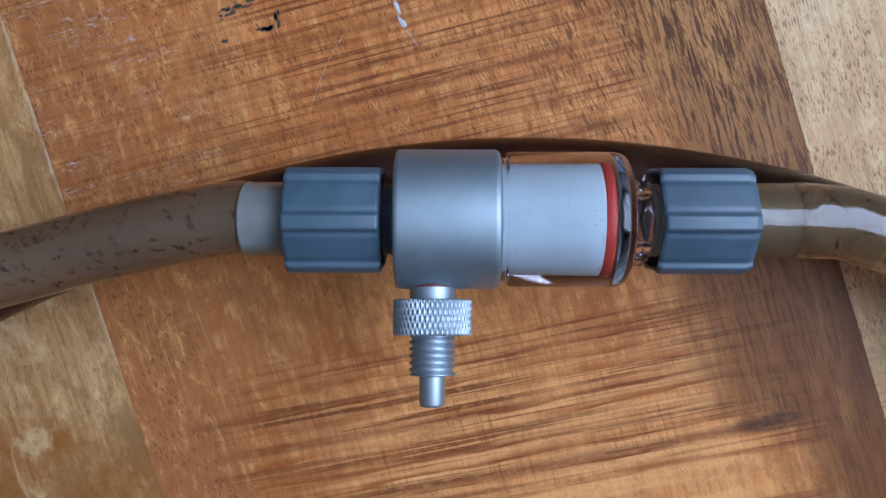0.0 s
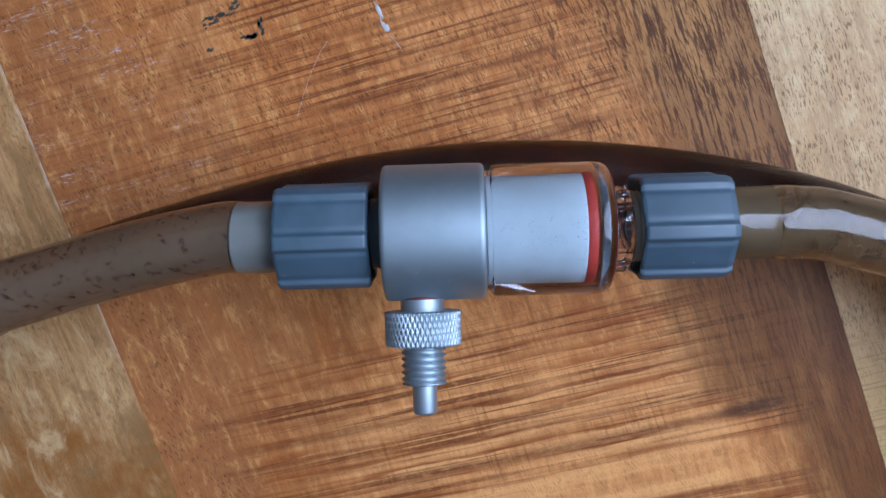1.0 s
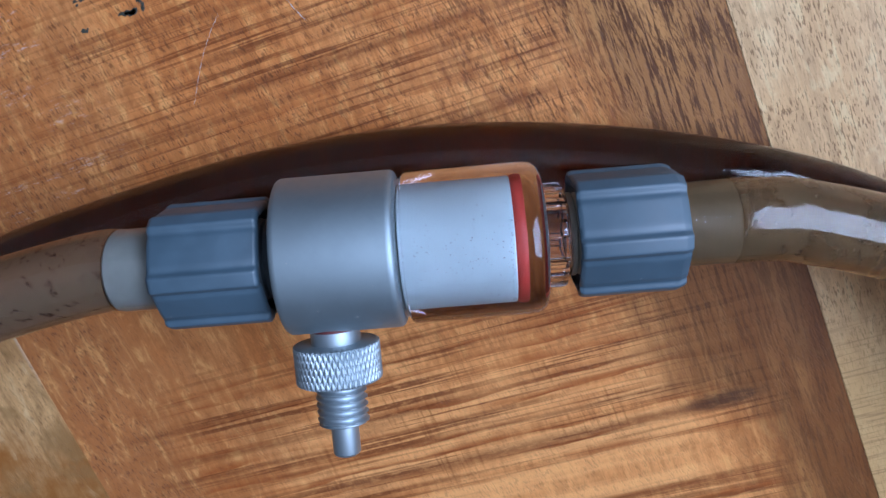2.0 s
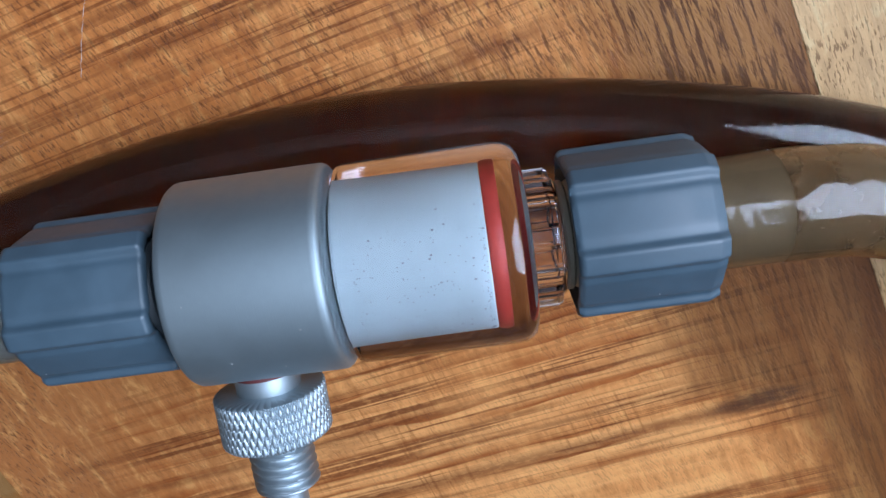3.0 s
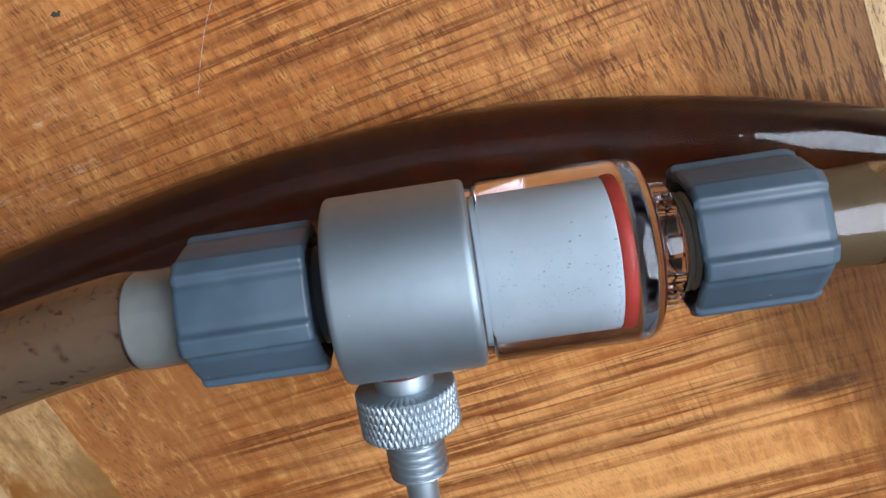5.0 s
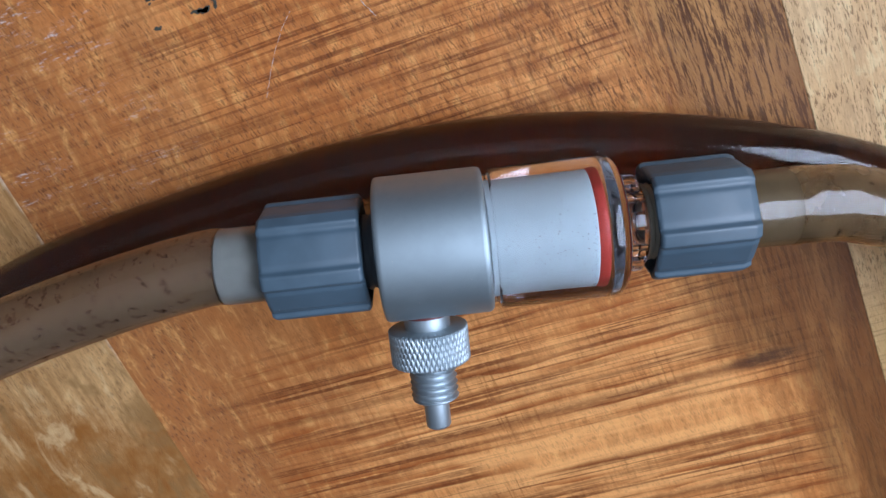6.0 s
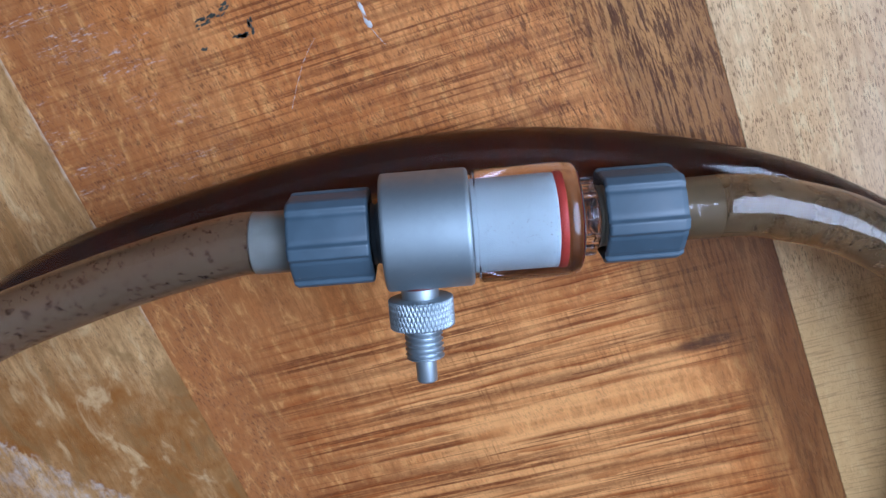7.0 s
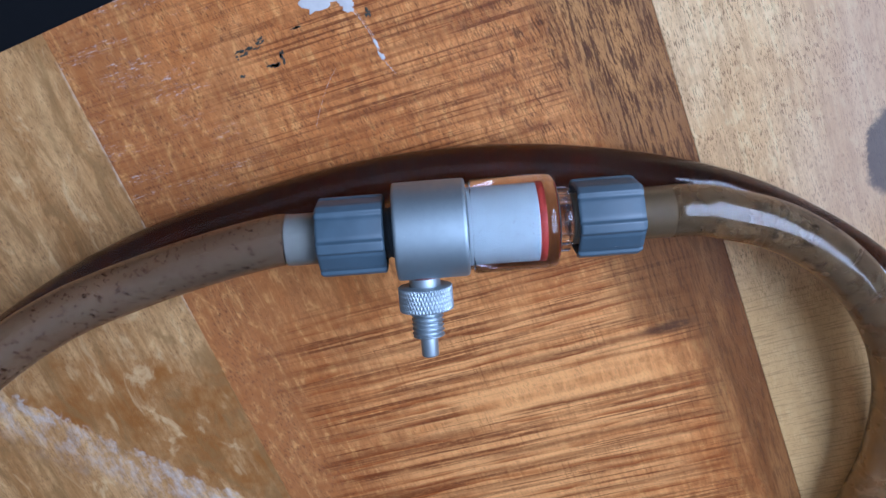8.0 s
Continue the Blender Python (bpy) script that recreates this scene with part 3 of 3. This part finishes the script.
def nut_ring(x, scale=1.0, flat=10.85, rib=12.15):
    """One outline of a six-sided nut with a low raised rib on every corner."""
    ring = []
    for t in NUT_ANGLES:
        k = abs((t + math.pi / 6) % (math.pi / 3) - math.pi / 6)
        face = flat / math.cos(math.pi / 6 - k)
        top = rib / math.cos(k) - 6.0 * max(0.0, k - 0.06) ** 2
        dip = max(0.0, 1 - abs(k - 0.20) / 0.11)
        sunk = face - 0.26 * dip * dip * (3 - 2 * dip)
        w = min(1.0, max(0.0, (k - 0.09) / 0.09))
        w = w * w * (3 - 2 * w)
        r = top * (1 - w) + sunk * w
        r *= scale * MM
        ring.append((x * MM, r * math.sin(t), r * math.cos(t)))
    return ring


def circle(x, r, n=0):
    turns = [2 * math.pi * i / n for i in range(n)] if n else NUT_ANGLES
    return [(x * MM, r * MM * math.sin(t), r * MM * math.cos(t)) for t in turns]


def nut(x0, x1, open0, open1, chamfer0, chamfer1):
    rings = [circle(x0 + 5, open0 - 0.6), circle(x0 + 1, open0), nut_ring(x0, 0.92), nut_ring(x0 + 0.1, 0.965), nut_ring(x0 + chamfer0, 0.992), nut_ring(x0 + chamfer0 + 0.4),
             nut_ring(x1 - chamfer1 - 0.4), nut_ring(x1 - chamfer1, 0.99), nut_ring(x1 - 0.1, 0.945), nut_ring(x1, 0.9), circle(x1 - 0.6, open1), circle(x1 - 4, open1 - 0.4)]
    return part("nut", loft(rings), GREY, device, "slate grey ribbed plastic compression nut", 48)


nut(-52.9, -32.6, 8.9, 9.6, 0.6, 0.5)
nut(25.0, 44.8, 9.8, 8.9, 0.6, 1.3)
part("barb_collar", lathe([(-63.1, 3.5), (-63.1, 5.6), (-62.7, 6.08), (-52, 6.1), (-49, 6.1), (-49, 3.5)], True), BARB, device, "light grey collar inside the hose end")
part("neck", lathe([(-38, 7.6), (-34.5, 7.6), (-34.1, 7.9), (-33.2, 7.5), (-32.4, 7.9), (-31.5, 7.5), (-30.7, 7.9), (-29.6, 7.6), (-28.5, 7.6)]), DARK, device, "grey threaded neck")
part("body", lathe([(-29.8, 7.0), (-29.8, 14.4), (-29.65, 14.75), (-29.3, 14.98), (-28.6, 15.02), (-9.2, 15.02), (-8.5, 14.98), (-8.0, 14.7), (-7.75, 14.3), (-7.7, 13.6), (-7.7, 7.0)], False, 128), ALU, device, "matt brushed aluminium cylinder")
part("housing", lathe([(-8.4, 1.0), (-8.4, 13.3), (-6.6, 13.3), (-6.5, 13.9), (-6.2, 14.3), (-5.5, 14.55), (15.9, 14.58), (17.3, 14.45), (18.3, 14.05), (18.95, 13.4), (19.3, 12.6), (19.4, 11.8),
                       (19.4, 8.7), (19.4, 1.0)], False, 128), ACRYLIC, device, "clear acrylic housing", 30)


def lugged_boss():
    """A clear boss on the end wall with eight square lugs round it."""
    n = 160

    def ring(x, lug, root):
        out = []
        for i in range(n):
            t = 2 * math.pi * (i + 0.5) / n
            k = abs((t + math.pi / 8) % (math.pi / 4) - math.pi / 8)
            r = lug / math.cos(k) if k < 0.235 else root
            out.append((x * MM, r * MM * math.sin(t), r * MM * math.cos(t)))
        return out
    rings = [ring(19.43, 9.75, 8.7), ring(22.6, 9.75, 8.7), ring(23.1, 9.5, 8.6), ring(23.3, 9.0, 8.3), circle(23.3, 5.0, n), circle(19.43, 5.0, n)]
    part("boss", loft(rings, close=True), ACRYLIC, device, "clear acrylic boss with square lugs", 25)


lugged_boss()
part("collar_ring", lathe([(23.35, 5.0), (23.35, 8.0), (23.55, 8.35), (23.75, 8.35), (23.95, 8.0), (23.95, 5.0)], True), ACRYLIC, device, "thin clear ring")
part("outlet_neck", lathe([(24.0, 4.0), (24.0, 7.6), (24.3, 7.9), (24.9, 7.9), (25.2, 7.5), (25.9, 7.9), (26.5, 7.5), (29, 7.8), (29, 4.0)], True), NECK, device, "olive grey threaded neck")
part("outlet_barb", lathe([(42, 3.5), (42, 6.1), (54.6, 6.1), (55.2, 5.8), (55.4, 5.0), (55.4, 3.5)], True), BARB_BROWN, device, "brown-stained barb inside the hose end")
core = part("core", lathe([(-7.5, 2), (-7.5, 8.3), (-7.3, 8.45), (13.4, 8.45), (13.6, 8.3), (13.6, 2)], True, 128), CERAMIC, device, "white porous ceramic tube")
part("sealing_ring", lathe([(13.65, 8.0), (13.65, 8.4), (13.9, 8.55), (14.7, 8.65), (15.5, 8.55), (15.7, 8.4), (15.7, 8.0)], True), RED, device, "red rubber sealing ring")


def bubbles():
    """Tiny bubbles clinging to the ceramic."""
    rnd = random.Random(5)
    bm = bmesh.new()
    for _ in range(240):
        x, t = rnd.uniform(-4.6, 13.2), rnd.gauss(0.0, 0.75)
        if rnd.random() < 0.3:
            x = 13.2 - abs(rnd.gauss(0, 0.5))
        r = rnd.uniform(0.035, 0.085) * (1.6 if rnd.random() < 0.12 else 1)
        ring = bmesh.ops.create_icosphere(bm, subdivisions=1, radius=r * MM)["verts"]
        c = Vector((x, 8.48 * math.sin(t), 8.48 * math.cos(t))) * MM
        for v in ring:
            v.co = Vector((v.co.x * 1.6, v.co.y, v.co.z)) + c
    tagged(part("bubble", bm, BUBBLE, core, "tiny clinging gas bubbles"), kind="stuff")


bubbles()


# ---- the gas inlet: a knurled check nut with a threaded nipple ----
LIFT = 10.0
inlet = Matrix.Translation((-0.02195, 0, 0)) @ Matrix.Rotation(radians(-LIFT), 4, "X") @ Matrix.Rotation(radians(-90), 4, "Z")


def inlet_part(name, bm, material, label="", sharp=35.0):
    bmesh.ops.transform(bm, matrix=inlet, verts=bm.verts)
    return part(name, bm, material, device, label, sharp)


def knurl_bm(x0, x1, r, count, depth):
    n, rows = count * 6, 34
    rings = []
    for j in range(rows + 1):
        x = x0 + (x1 - x0) * j / rows
        ring = []
        for i in range(n):
            t = i / n * count
            s = (x - x0) / 2.75
            a = abs((t + s) % 1 - 0.5) * 2
            b = abs((t - s) % 1 - 0.5) * 2
            groove = max(0, a - 0.62) / 0.38, max(0, b - 0.62) / 0.38
            edge = 0.35 if j in (0, rows) else 0.0
            rr = r - depth * max(groove) - edge
            ring.append((x * MM, rr * MM * math.sin(2 * math.pi * i / n), rr * MM * math.cos(2 * math.pi * i / n)))
        rings.append(ring)
    head = [(x0 * MM, 5.0 / r * y, 5.0 / r * z) for _, y, z in rings[0]]
    tail = [(x1 * MM, 5.0 / r * y, 5.0 / r * z) for _, y, z in rings[-1]]
    return loft([head] + rings + [tail])


def thread_bm(x0, x1, r, pitch, depth):
    n, rows = 48, int((x1 - x0) / pitch * 10)
    rings = []
    for j in range(rows + 1):
        x = x0 + (x1 - x0) * j / rows
        fade = min(1, (x - x0) / 0.9, (x1 - x) / 0.5)
        rings.append([])
        for i in range(n):
            f = abs(((x - x0) / pitch - i / n) % 1 - 0.5) * 2
            rr = r - depth * max(0, fade) * min(1, f * 1.35) - (0.4 if j in (0, rows) else 0)
            rings[-1].append((x * MM, rr * MM * math.sin(2 * math.pi * i / n), rr * MM * math.cos(2 * math.pi * i / n)))
    return loft(rings)


inlet_part("gasket", lathe([(13.6, 3), (13.6, 4.8), (13.8, 4.98), (14.72, 4.98), (14.8, 3)], True), GASKET, "thin dark red gasket")
inlet_part("inlet_neck", lathe([(12, 4.85), (17.6, 4.85)]), ALU_FIT)
inlet_part("knurled_nut", knurl_bm(17.3, 24.9, 8.42, 48, 0.42), ALU_FIT, "diamond-knurled aluminium nut", 50)
inlet_part("thread", thread_bm(24.6, 33.4, 5.1, 1.45, 0.75), ALU_FIT, "threaded aluminium nipple", 60)
inlet_part("nipple", lathe([(33.0, 1.5), (33.0, 2.75), (39.4, 2.68), (39.8, 2.5), (40.0, 2.2), (40.0, 1.2), (37, 1.2)], True, 48), ALU_FIT, "smooth tip")


# ---- dust on the nuts and the body ----
def dust(owner, radius, spots):
    """Tiny white specks; x in millimetres along the axis, turn in degrees from the top."""
    for x, turn, size in spots:
        t = radians(turn)
        bm = bmesh.new()
        bmesh.ops.create_icosphere(bm, subdivisions=1, radius=size * MM)
        at = Vector((x, radius * math.sin(t), radius * math.cos(t))) * MM
        for v in bm.verts:
            v.co = Vector((v.co.x * 1.7, v.co.y, v.co.z * 0.6)) + at
        part("dust_speck", bm, WHITEPAINT, owner)


NUTS = [o for o in device.children if o.name.startswith("nut")]
BODY = [o for o in device.children if o.name.startswith("body")][0]
dust(NUTS[0], 11.0, ((-51.0, -41, 0.12), (-45.8, -44, 0.10), (-42.6, -45, 0.09)))
dust(NUTS[1], 11.0, ((33.0, 18, 0.09), (40.0, -12, 0.09), (36.0, -40, 0.08)))
dust(BODY, 15.0, ((-22.5, -26, 0.10), (-15.8, -35, 0.10), (-26.5, 12, 0.09), (-12.0, -8, 0.08)))
